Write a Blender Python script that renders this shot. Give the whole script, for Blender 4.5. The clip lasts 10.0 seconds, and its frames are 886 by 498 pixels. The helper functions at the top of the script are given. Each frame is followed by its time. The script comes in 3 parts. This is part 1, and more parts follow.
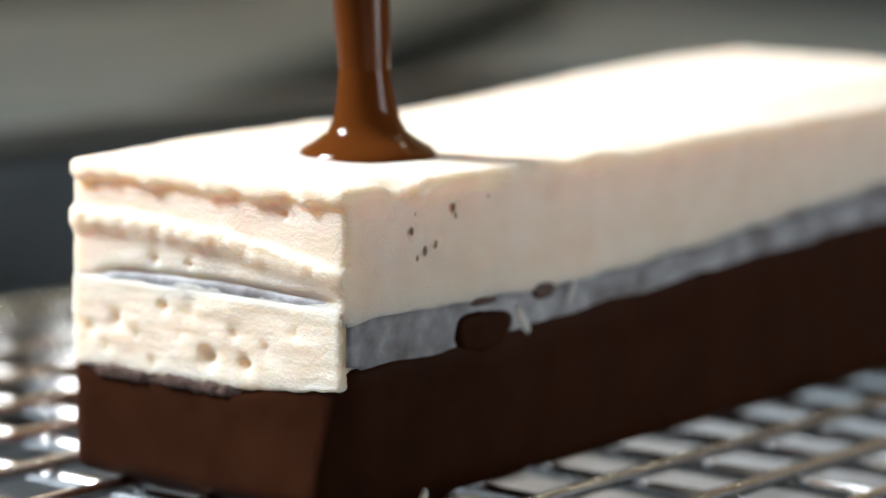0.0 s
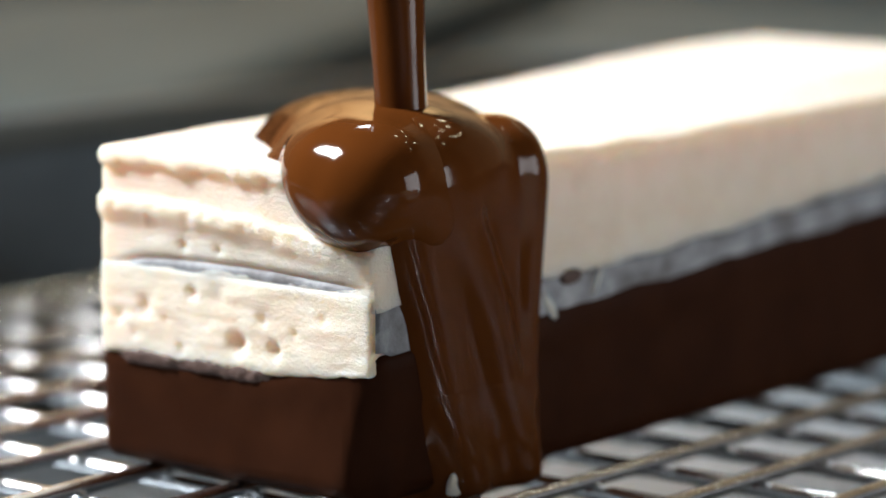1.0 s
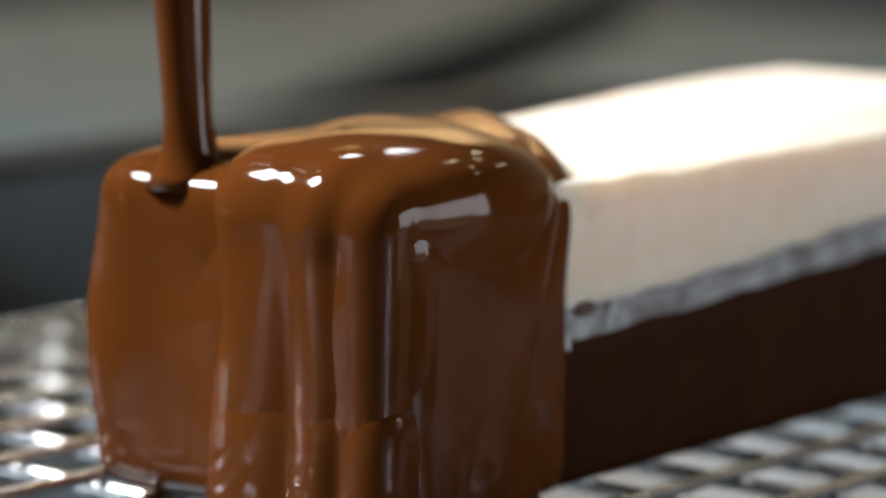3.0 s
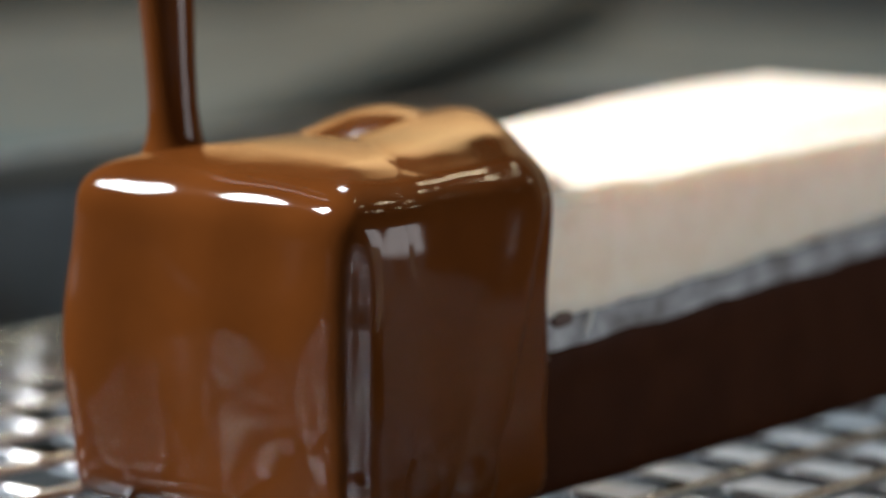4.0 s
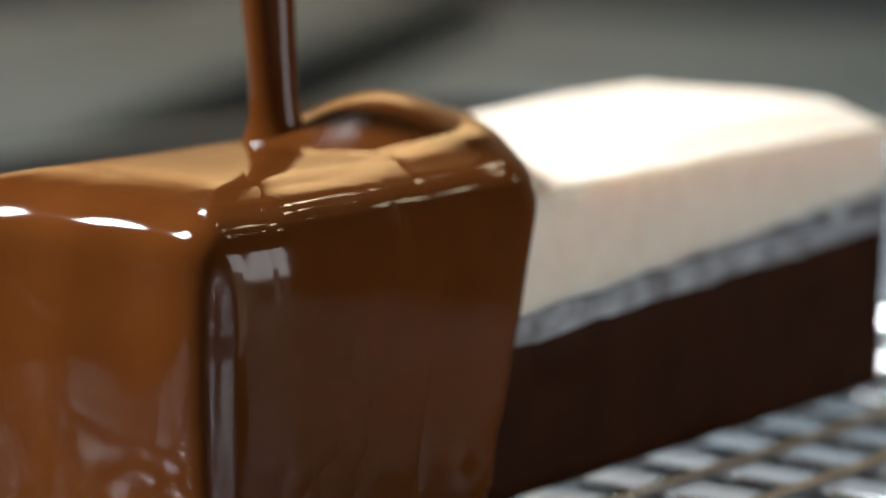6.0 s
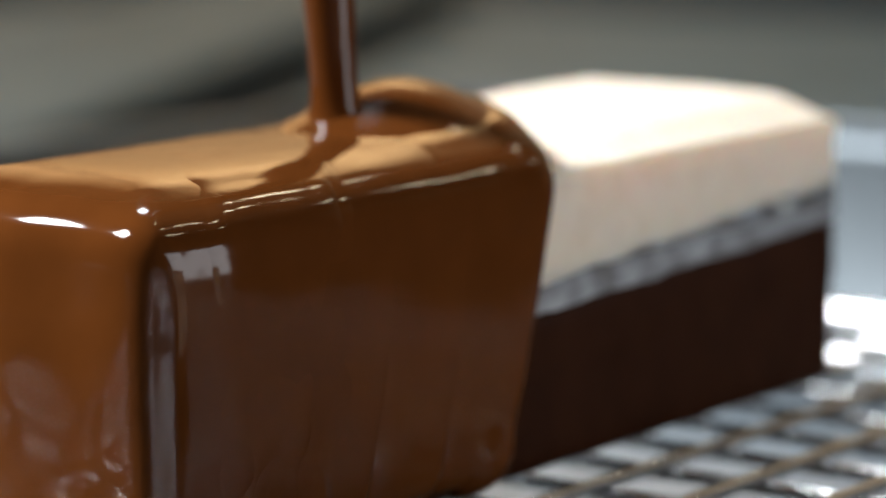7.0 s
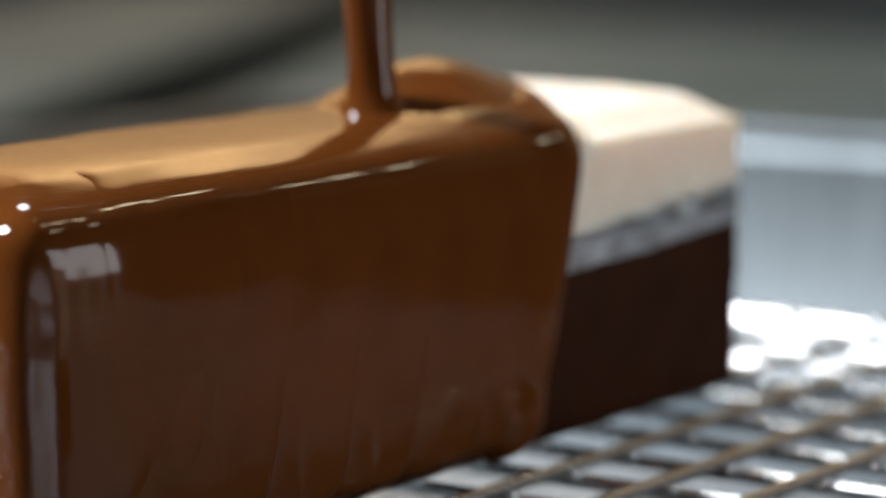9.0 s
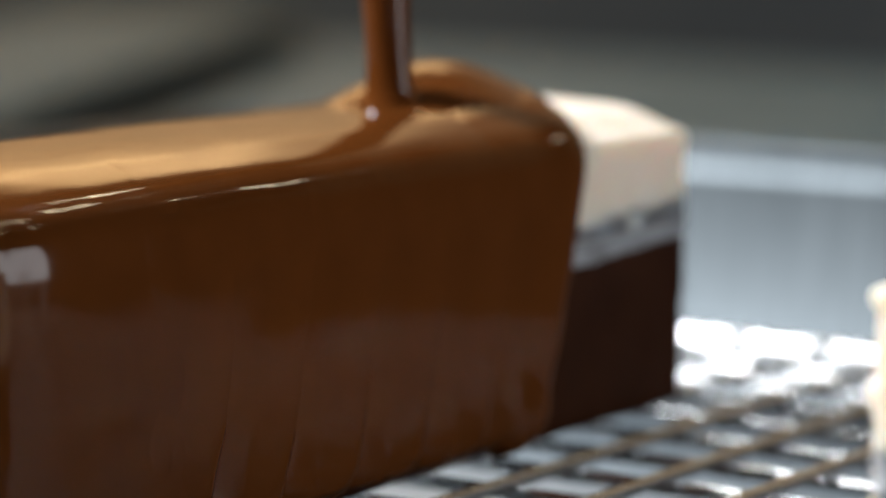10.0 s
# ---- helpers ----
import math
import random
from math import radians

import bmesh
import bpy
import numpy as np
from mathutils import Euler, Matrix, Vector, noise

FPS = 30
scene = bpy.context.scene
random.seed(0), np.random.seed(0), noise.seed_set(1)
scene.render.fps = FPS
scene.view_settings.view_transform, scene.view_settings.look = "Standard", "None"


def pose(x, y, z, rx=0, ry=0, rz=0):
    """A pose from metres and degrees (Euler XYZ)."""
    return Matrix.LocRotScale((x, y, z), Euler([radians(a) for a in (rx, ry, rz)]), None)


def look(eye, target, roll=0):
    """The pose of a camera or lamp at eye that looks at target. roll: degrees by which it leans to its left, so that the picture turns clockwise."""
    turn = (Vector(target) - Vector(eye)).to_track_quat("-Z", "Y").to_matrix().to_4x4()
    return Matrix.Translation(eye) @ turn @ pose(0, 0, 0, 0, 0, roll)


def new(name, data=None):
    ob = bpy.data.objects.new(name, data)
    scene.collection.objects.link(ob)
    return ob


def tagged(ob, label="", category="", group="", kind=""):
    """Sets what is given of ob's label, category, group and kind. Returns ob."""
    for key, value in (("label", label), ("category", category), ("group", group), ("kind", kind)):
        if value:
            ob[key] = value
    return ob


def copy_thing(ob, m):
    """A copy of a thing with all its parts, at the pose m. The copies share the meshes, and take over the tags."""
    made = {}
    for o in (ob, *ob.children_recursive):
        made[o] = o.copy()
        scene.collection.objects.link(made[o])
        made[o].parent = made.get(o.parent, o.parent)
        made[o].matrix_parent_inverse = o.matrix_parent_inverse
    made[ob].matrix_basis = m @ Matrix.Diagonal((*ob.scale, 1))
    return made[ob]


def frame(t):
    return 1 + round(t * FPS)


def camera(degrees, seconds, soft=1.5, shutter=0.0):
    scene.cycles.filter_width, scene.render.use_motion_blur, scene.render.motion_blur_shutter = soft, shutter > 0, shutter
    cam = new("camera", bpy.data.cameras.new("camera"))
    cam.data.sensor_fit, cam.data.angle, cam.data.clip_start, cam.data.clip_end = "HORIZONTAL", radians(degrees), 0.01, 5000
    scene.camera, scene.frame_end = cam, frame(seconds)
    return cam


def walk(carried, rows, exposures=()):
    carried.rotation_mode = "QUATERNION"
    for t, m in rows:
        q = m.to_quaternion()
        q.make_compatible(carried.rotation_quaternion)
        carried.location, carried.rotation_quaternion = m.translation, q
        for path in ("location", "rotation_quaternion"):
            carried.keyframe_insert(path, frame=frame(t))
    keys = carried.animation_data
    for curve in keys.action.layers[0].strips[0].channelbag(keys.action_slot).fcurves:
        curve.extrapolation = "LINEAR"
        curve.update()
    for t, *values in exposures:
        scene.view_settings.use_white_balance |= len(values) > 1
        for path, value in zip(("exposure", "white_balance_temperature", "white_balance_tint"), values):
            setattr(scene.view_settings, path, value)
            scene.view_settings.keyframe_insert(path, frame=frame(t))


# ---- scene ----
cam = camera(15.8, 10.0)
PATH = [
    (0, (-0.323, -0.267, 0.1), (1.239, 0.946, -0.195), 0.7),
    (0.5, (-0.325, -0.266, 0.102), (1.238, 0.944, -0.205), 0.6),
    (1, (-0.326, -0.265, 0.1), (1.234, 0.949, -0.203), 0.6),
    (1.5, (-0.327, -0.265, 0.101), (1.23, 0.953, -0.204), 0.5),
    (2, (-0.328, -0.264, 0.101), (1.232, 0.953, -0.189), 0.5),
    (3.5, (-0.325, -0.279, 0.105), (1.2, 0.98, -0.193), 1.0),
    (4, (-0.323, -0.274, 0.104), (1.218, 0.968, -0.187), 0.4),
    (4.5, (-0.319, -0.269, 0.106), (1.237, 0.95, -0.199), 0.8),
    (5, (-0.318, -0.264, 0.101), (1.265, 0.928, -0.175), -0.0),
    (5.5, (-0.312, -0.263, 0.105), (1.272, 0.922, -0.188), 0.3),
    (7, (-0.305, -0.269, 0.106), (1.287, 0.903, -0.193), -0.2),
    (7.5, (-0.304, -0.272, 0.106), (1.291, 0.898, -0.188), -0.4),
    (8, (-0.302, -0.274, 0.105), (1.295, 0.895, -0.183), -0.7),
    (8.5, (-0.296, -0.266, 0.108), (1.315, 0.878, -0.2), 0.3),
    (9, (-0.294, -0.264, 0.101), (1.333, 0.864, -0.185), -0.1),
    (9.5, (-0.291, -0.261, 0.1), (1.346, 0.853, -0.181), 0.1),
    (10, (-0.29, -0.258, 0.096), (1.365, 0.834, -0.167), 0.4),
]
walk(cam, [(t, look(eye, target, roll)) for t, eye, target, roll in PATH])

cam.data.dof.use_dof = True
cam.data.dof.focus_distance = 0.425
cam.data.dof.aperture_fstop = 10.5

# ---------------------------------------------------------------- light
world = bpy.data.worlds.new("room_air")
scene.world = world
world.use_nodes = True
world.node_tree.nodes["Background"].inputs[0].default_value = (0.55, 0.62, 0.70, 1)
world.node_tree.nodes["Background"].inputs[1].default_value = 0.04


def area_lamp(name, eye, target, size, watts, colour, spread=180):
    lamp = bpy.data.lights.new(name, "AREA")
    lamp.shape, lamp.energy, lamp.color = "RECTANGLE", watts, colour
    lamp.size, lamp.size_y = size
    lamp.spread = radians(spread)
    ob = new(name, lamp)
    ob.matrix_world = look(eye, target)
    return ob


def bulb(name, eye, radius, watts, colour):
    lamp = bpy.data.lights.new(name, "POINT")
    lamp.shadow_soft_size, lamp.energy, lamp.color = radius, watts, colour
    ob = new(name, lamp)
    ob.location = eye
    return ob


area_lamp("window_light", (-0.44, 0.76, 0.90), (0.05, 0.03, 0.03), (0.28, 0.28), 43, (0.97, 0.98, 1.0))
area_lamp("side_window_light", (0.50, -0.86, 0.17), (0.02, 0.0, 0.03), (0.42, 0.42), 4.5, (0.93, 0.96, 1.0))
# added fill from behind: lifts the background and the glints on the rack
area_lamp("back_fill_light", (1.2, 1.1, 1.55), (1.2, 1.1, 0.0), (0.35, 0.35), 14, (0.86, 0.94, 1.0))
# added lamp, aimed at the warm panels that the liquid's top mirrors
area_lamp("reflector_fill_light", (1.85, 1.55, 1.52), (2.4, 1.95, 1.0), (0.9, 0.10), 17.0, (1.0, 0.86, 0.62), 95)
for bx, by in ((1.2, -0.25), (1.5, 0.15), (1.35, -0.65), (1.7, 0.55), (1.0, 0.1), (1.8, -0.2)):
    bulb("ceiling_bulb", (bx, by, 1.35), 0.024, 1.2, (1.0, 0.84, 0.56))

# ---------------------------------------------------------------- materials


def material(name, colour, rough=0.5, metal=0.0, sss=0.0, sss_mm=2.0, coat=0.0):
    m = bpy.data.materials.new(name)
    m.use_nodes = True
    b = m.node_tree.nodes["Principled BSDF"]
    b.inputs["Base Color"].default_value = (*colour, 1)
    b.inputs["Roughness"].default_value = rough
    b.inputs["Metallic"].default_value = metal
    if sss:
        b.inputs["Subsurface Weight"].default_value = sss
        b.inputs["Subsurface Radius"].default_value = (1.0, 0.72, 0.5)
        b.inputs["Subsurface Scale"].default_value = sss_mm * 0.001
    b.inputs["Coat Weight"].default_value = coat
    return m


def noise_node(m, scale, detail=4.0, rough=0.55, stretch=(1, 1, 1)):
    n, l = m.node_tree.nodes, m.node_tree.links
    co = n.new("ShaderNodeTexCoord")
    mp = n.new("ShaderNodeMapping")
    mp.inputs["Scale"].default_value = stretch
    tx = n.new("ShaderNodeTexNoise")
    tx.inputs["Scale"].default_value, tx.inputs["Detail"].default_value = scale, detail
    tx.inputs["Roughness"].default_value = rough
    l.new(co.outputs["Object"], mp.inputs[0])
    l.new(mp.outputs[0], tx.inputs["Vector"])
    return tx


def vary(m, stops, scale, target="Base Color", detail=4.0, stretch=(1, 1, 1)):
    """Colour (or roughness) by a ramp over noise."""
    n, l = m.node_tree.nodes, m.node_tree.links
    tx = noise_node(m, scale, detail, stretch=stretch)
    ramp = n.new("ShaderNodeValToRGB")
    ramp.color_ramp.elements[0].position, ramp.color_ramp.elements[1].position = stops[0][0], stops[-1][0]
    ramp.color_ramp.elements[0].color = (*stops[0][1], 1)
    ramp.color_ramp.elements[1].color = (*stops[-1][1], 1)
    for pos, col in stops[1:-1]:
        ramp.color_ramp.elements.new(pos).color = (*col, 1)
    l.new(tx.outputs["Fac"], ramp.inputs[0])
    l.new(ramp.outputs[0], n["Principled BSDF"].inputs[target])
    return ramp


def relief(m, layers):
    """Bump from several noises: (scale, strength, depth in mm)."""
    n, l = m.node_tree.nodes, m.node_tree.links
    last = None
    for scale, strength, depth, stretch in layers:
        tx = noise_node(m, scale, 5.0, stretch=stretch)
        b = n.new("ShaderNodeBump")
        b.inputs["Strength"].default_value, b.inputs["Distance"].default_value = strength, depth * 0.001
        l.new(tx.outputs["Fac"], b.inputs["Height"])
        if last:
            l.new(last.outputs[0], b.inputs["Normal"])
        last = b
    l.new(last.outputs[0], n["Principled BSDF"].inputs["Normal"])


LIQUID = material("liquid_chocolate", (0.10, 0.037, 0.011), 0.085)
LIQUID.node_tree.nodes["Principled BSDF"].inputs["Specular IOR Level"].default_value = 0.16
vary(LIQUID, ((0.3, (0.078, 0.0225, 0.0045)), (0.7, (0.098, 0.0292, 0.0061))), 60)

CREAM = material("cream_mousse", (0.82, 0.72, 0.60), 0.62, sss=0.9, sss_mm=5.5)
vary(CREAM, ((0.25, (0.80, 0.665, 0.52)), (0.55, (0.86, 0.74, 0.61)), (0.8, (0.89, 0.78, 0.67))), 140)
relief(CREAM, ((500, 0.35, 0.7, (1, 0.4, 2.4)), (1700, 0.75, 0.45, (1, 1, 1)), (4200, 0.7, 0.25, (1, 1, 1))))

FROST = material("frosted_dark_band", (0.2, 0.2, 0.2), 0.6)
vary(FROST, ((0.32, (0.12, 0.11, 0.11)), (0.52, (0.25, 0.26, 0.278)), (0.70, (0.46, 0.48, 0.505))), 150, detail=9)
relief(FROST, ((900, 0.5, 0.4, (1, 1, 1)), (3200, 0.7, 0.25, (1, 1, 1))))

BASE = material("set_chocolate", (0.085, 0.035, 0.022), 0.5)
BASE.node_tree.nodes["Principled BSDF"].inputs["Specular IOR Level"].default_value = 0.035
vary(BASE, ((0.3, (0.024, 0.0072, 0.0026)), (0.7, (0.034, 0.0108, 0.0042))), 90)
relief(BASE, ((500, 0.12, 0.3, (1, 1, 1)),))

SPECK = material("brown_speck", (0.22, 0.14, 0.09), 0.7)
vary(SPECK, ((0.3, (0.15, 0.09, 0.06)), (0.7, (0.36, 0.26, 0.19))), 1500)
CRUMB = material("chocolate_crumb", (0.07, 0.035, 0.025), 0.6)
relief(CRUMB, ((1500, 0.6, 0.5, (1, 1, 1)),))

WIRE = material("chromed_wire", (0.8, 0.8, 0.8), 0.23, metal=1.0)
vary(WIRE, ((0.35, (0.76, 0.77, 0.78)), (0.65, (0.90, 0.91, 0.92))), 120)
STEEL = material("brushed_steel", (0.3, 0.32, 0.33), 0.44, metal=1.0)
vary(STEEL, ((0.3, (0.062, 0.073, 0.080)), (0.7, (0.088, 0.102, 0.111))), 30, stretch=(1, 14, 1))
# paler copy of the steel: light reflected by the tray floor, put into its colour
STEEL_LIT = material("lit_floor_steel", (0.3, 0.32, 0.33), 0.36, metal=1.0)
vary(STEEL_LIT, ((0.3, (0.098, 0.116, 0.13)), (0.7, (0.145, 0.163, 0.178))), 40, stretch=(1, 9, 1))
TABLE = material("dark_worktop", (0.16, 0.17, 0.18), 0.55)
vary(TABLE, ((0.3, (0.046, 0.070, 0.074)), (0.7, (0.072, 0.102, 0.106))), 14)
TABLE.node_tree.nodes["Principled BSDF"].inputs["Specular IOR Level"].default_value = 0.15
LID = material("grey_green_lid", (0.08, 0.1, 0.1), 0.6)
LID.node_tree.nodes["Principled BSDF"].inputs["Specular IOR Level"].default_value = 0.12
vary(LID, ((0.3, (0.036, 0.050, 0.049)), (0.7, (0.056, 0.073, 0.071))), 14)
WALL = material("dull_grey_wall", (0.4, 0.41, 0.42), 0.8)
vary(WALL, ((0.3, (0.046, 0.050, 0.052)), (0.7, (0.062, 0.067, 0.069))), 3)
# reflector colour, warm so that the sheen on the liquid turns tan
WARM = material("warm_reflector", (0.5, 0.36, 0.22), 0.7)
vary(WARM, ((0.3, (0.42, 0.30, 0.17)), (0.7, (0.56, 0.41, 0.25))), 4, stretch=(1, 1, 8))
DARK = material("dark_plastic", (0.018, 0.016, 0.015), 0.5)
vary(DARK, ((0.3, (0.014, 0.012, 0.011)), (0.7, (0.022, 0.02, 0.019))), 12)

# ---------------------------------------------------------------- mesh tools
MM = 0.001


def lattice_box(xs, ys, zs):
    """The surface of a box on a lattice: vertices (numpy) and quads, outward."""
    nx, ny, nz = len(xs), len(ys), len(zs)
    ids, verts, quads = {}, [], []

    def vid(i, j, k):
        key = (i, j, k)
        if key not in ids:
            ids[key] = len(verts)
            verts.append((xs[i], ys[j], zs[k]))
        return ids[key]

    for i in range(nx - 1):
        for j in range(ny - 1):
            quads.append((vid(i, j, 0), vid(i, j + 1, 0), vid(i + 1, j + 1, 0), vid(i + 1, j, 0)))
            quads.append((vid(i, j, nz - 1), vid(i + 1, j, nz - 1), vid(i + 1, j + 1, nz - 1), vid(i, j + 1, nz - 1)))
        for k in range(nz - 1):
            quads.append((vid(i, 0, k), vid(i + 1, 0, k), vid(i + 1, 0, k + 1), vid(i, 0, k + 1)))
            quads.append((vid(i, ny - 1, k), vid(i, ny - 1, k + 1), vid(i + 1, ny - 1, k + 1), vid(i + 1, ny - 1, k)))
    for j in range(ny - 1):
        for k in range(nz - 1):
            quads.append((vid(0, j, k), vid(0, j, k + 1), vid(0, j + 1, k + 1), vid(0, j + 1, k)))
            quads.append((vid(nx - 1, j, k), vid(nx - 1, j + 1, k), vid(nx - 1, j + 1, k + 1), vid(nx - 1, j, k + 1)))
    return np.array(verts, float), quads


def steps(a, b, d):
    return np.linspace(a, b, max(3, int(abs(b - a) / d) + 1))


def wobble(p, size, seed=0.0):
    """Smooth noise in about -1..1 for each point; size in mm."""
    q = np.asarray(p) / size + seed * 17.3
    return np.array([noise.noise(Vector(v)) for v in q])


def rounded(p, lo, hi, r):
    """Pull the points of a box onto the box with rounded edges."""
    lo, hi = np.array(lo, float), np.array(hi, float)
    c = np.clip(p, lo + r, hi - r)
    d = p - c
    n = np.linalg.norm(d, axis=1)
    n[n == 0] = 1
    return c + d / n[:, None] * np.minimum(np.linalg.norm(d, axis=1), r)[:, None], d / n[:, None]


def mesh_of(name, verts, quads, mat, smooth=True):
    me = bpy.data.meshes.new(name)
    me.from_pydata([tuple(v) for v in np.asarray(verts) * MM], [], [tuple(q) for q in quads])
    me.materials.append(mat)
    if smooth:
        for f in me.polygons:
            f.use_smooth = True
    me.update()
    return me


def part_mesh(name, me, parent=None, label=""):
    ob = new(name, me)
    if parent is not None:
        ob.parent = parent
    if label:
        ob["label"] = label
    return ob


def soft_block(name, lo, hi, r, mat, parent, d=1.2, shape=None, label=""):
    """A block with rounded edges, shaped by shape(points, normals) -> points, in mm."""
    v, q = lattice_box(*[steps(lo[i], hi[i], d) for i in range(3)])
    v, n = rounded(v, lo, hi, np.array(r, float))
    if shape:
        v = shape(v, n)
    return part_mesh(name, mesh_of(name, v, q, mat), parent, label)


def smooth01(a, b, x):
    t = np.clip((x - a) / (b - a), 0, 1)
    return t * t * (3 - 2 * t)


def empty(name, label, category, group="", at=(0, 0, 0)):
    ob = new(name)
    ob.empty_display_size = 0.01
    ob.location = at
    return tagged(ob, label, category, group)


def box_mesh(name, lo, hi, mat, bevel=0.0):
    bm = bmesh.new()
    size = [hi[i] - lo[i] for i in range(3)]
    mid = [(hi[i] + lo[i]) / 2 for i in range(3)]
    bmesh.ops.create_cube(bm, size=1, matrix=Matrix.Translation(mid) @ Matrix.Diagonal((*size, 1)))
    if bevel:
        bmesh.ops.bevel(bm, geom=bm.edges[:], offset=bevel, segments=3, affect="EDGES", profile=0.5)
    me = bpy.data.meshes.new(name)
    bm.to_mesh(me)
    bm.free()
    me.materials.append(mat)
    return me


# ---------------------------------------------------------------- the room
def room():
    x0, x1, y0, y1, z0, z1 = -2.2, 2.4, -2.2, 2.4, -0.95, 1.6
    t = 0.1
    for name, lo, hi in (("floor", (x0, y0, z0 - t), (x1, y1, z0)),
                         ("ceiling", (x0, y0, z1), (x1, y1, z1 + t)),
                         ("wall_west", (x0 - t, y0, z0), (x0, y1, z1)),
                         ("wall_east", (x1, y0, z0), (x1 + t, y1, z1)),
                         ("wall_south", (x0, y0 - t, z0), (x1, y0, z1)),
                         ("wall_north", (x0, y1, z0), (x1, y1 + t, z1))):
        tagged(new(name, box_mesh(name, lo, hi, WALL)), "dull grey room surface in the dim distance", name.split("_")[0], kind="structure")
    # unseen panels, added as warm reflectors for the top of the liquid
    for lo, hi in (((x1 - 0.02, -1.2, 0.10), (x1 - 0.004, y1 - 0.03, z1 - 0.02)), ((-0.4, y1 - 0.02, 0.10), (x1 - 0.03, y1 - 0.004, z1 - 0.02))):
        tagged(new("reflector_panel", box_mesh("reflector_panel", lo, hi, WARM)), "added warm reflector high on the far wall, out of view", "panelling", kind="structure")


room()


def worktop():
    top = empty("work_table", "dark worktop that carries the steel tray", "table")
    part_mesh("table_top", box_mesh("table_top", (-0.7, -0.7, -0.065), (1.16, 0.98, -0.025), TABLE, 0.004), top)
    for x in (-0.64, 1.06):
        for y in (-0.64, 0.92):
            part_mesh("leg", box_mesh("leg", (x - 0.03, y - 0.03, -0.95), (x + 0.03, y + 0.03, -0.066), DARK, 0.003), top)


worktop()


def dark_bar():
    """A long flat dark box that lies behind the tray."""
    box = empty("baking_box", "long flat dark box with a grey-green lid behind the tray", "box")
    for name, lo, hi, r in (("box_body", (-440, -62, 0), (440, 62, 16), 4.0), ("lid", (-444, -66, 16.2), (444, 66, 24), 3.5)):
        v, q = lattice_box(steps(lo[0], hi[0], 60), steps(lo[1], hi[1], 14), steps(lo[2], hi[2], 4))
        v, n = rounded(v, lo, hi, np.array(r))
        part_mesh(name, mesh_of(name, v, q, LID if name == "lid" else DARK), box)
    box.matrix_world = pose(0.672, 0.605, -0.025, 0, 0, 26.6)


dark_bar()

TRAY = dict(x0=-0.30, x1=0.30, y0=-0.345, y1=0.178, z0=-0.024, z1=0.030)


def tray():
    """A steel tray: flat bottom, flared walls with a rounded foot, rolled rim."""
    T = TRAY
    prof = [(-0.030, T["z0"] + 0.001), (-0.012, T["z0"] + 0.001), (-0.006, T["z0"] + 0.003), (-0.002, T["z0"] + 0.008),
            (0.004, T["z1"] - 0.008), (0.006, T["z1"] - 0.002), (0.010, T["z1"]), (0.014, T["z1"] - 0.0015), (0.0145, T["z1"] - 0.005)]
    holder = empty("steel_tray", "brushed steel tray with flared walls under the wire rack", "tray")
    n = 10
    rings = []
    for off, z in prof:
        ring = []
        r = 0.03 + max(off, -0.02)
        for cx, cy, a0 in ((T["x1"] - 0.03, T["y1"] - 0.03, 0), (T["x0"] + 0.03, T["y1"] - 0.03, 90), (T["x0"] + 0.03, T["y0"] + 0.03, 180), (T["x1"] - 0.03, T["y0"] + 0.03, 270)):
            for i in range(n + 1):
                a = radians(a0 + 90 * i / n)
                ring.append((cx + r * math.cos(a), cy + r * math.sin(a), z))
        rings.append(ring)

    def band(name, some, filled, mat=STEEL):
        bm = bmesh.new()
        made = [[bm.verts.new(p) for p in ring] for ring in some]
        for a, b in zip(made, made[1:]):
            for i in range(len(a)):
                j = (i + 1) % len(a)
                bm.faces.new((a[i], a[j], b[j], b[i])).smooth = True
        if filled:
            bm.faces.new(made[0])
        bmesh.ops.recalc_face_normals(bm, faces=bm.faces)
        bmesh.ops.solidify(bm, geom=bm.faces[:], thickness=0.0008)
        me = bpy.data.meshes.new(name)
        bm.to_mesh(me)
        bm.free()
        me.materials.append(mat)
        part_mesh(name, me, holder)

    band("tray_floor", rings[:2], True, STEEL_LIT)
    band("tray_wall", rings[1:6], False)
    band("rolled_rim", rings[5:], False)


tray()

# ---------------------------------------------------------------- wire rack
PITCH = 17.2


def rod(name, a, b, radius, mat, parent, sides=10):
    bm = bmesh.new()
    a, b = Vector(a) * MM, Vector(b) * MM
    m = Matrix.Translation((a + b) / 2) @ (b - a).to_track_quat("Z", "Y").to_matrix().to_4x4()
    bmesh.ops.create_cone(bm, cap_ends=True, segments=sides, radius1=radius * MM, radius2=radius * MM, depth=(b - a).length, matrix=m)
    for f in bm.faces:
        f.smooth = len(f.verts) == 4
    for e in bm.edges:
        e.smooth = all(len(f.verts) == 4 for f in e.link_faces)
    me = bpy.data.meshes.new(name)
    bm.to_mesh(me)
    bm.free()
    me.materials.append(mat)
    return part_mesh(name, me, parent)


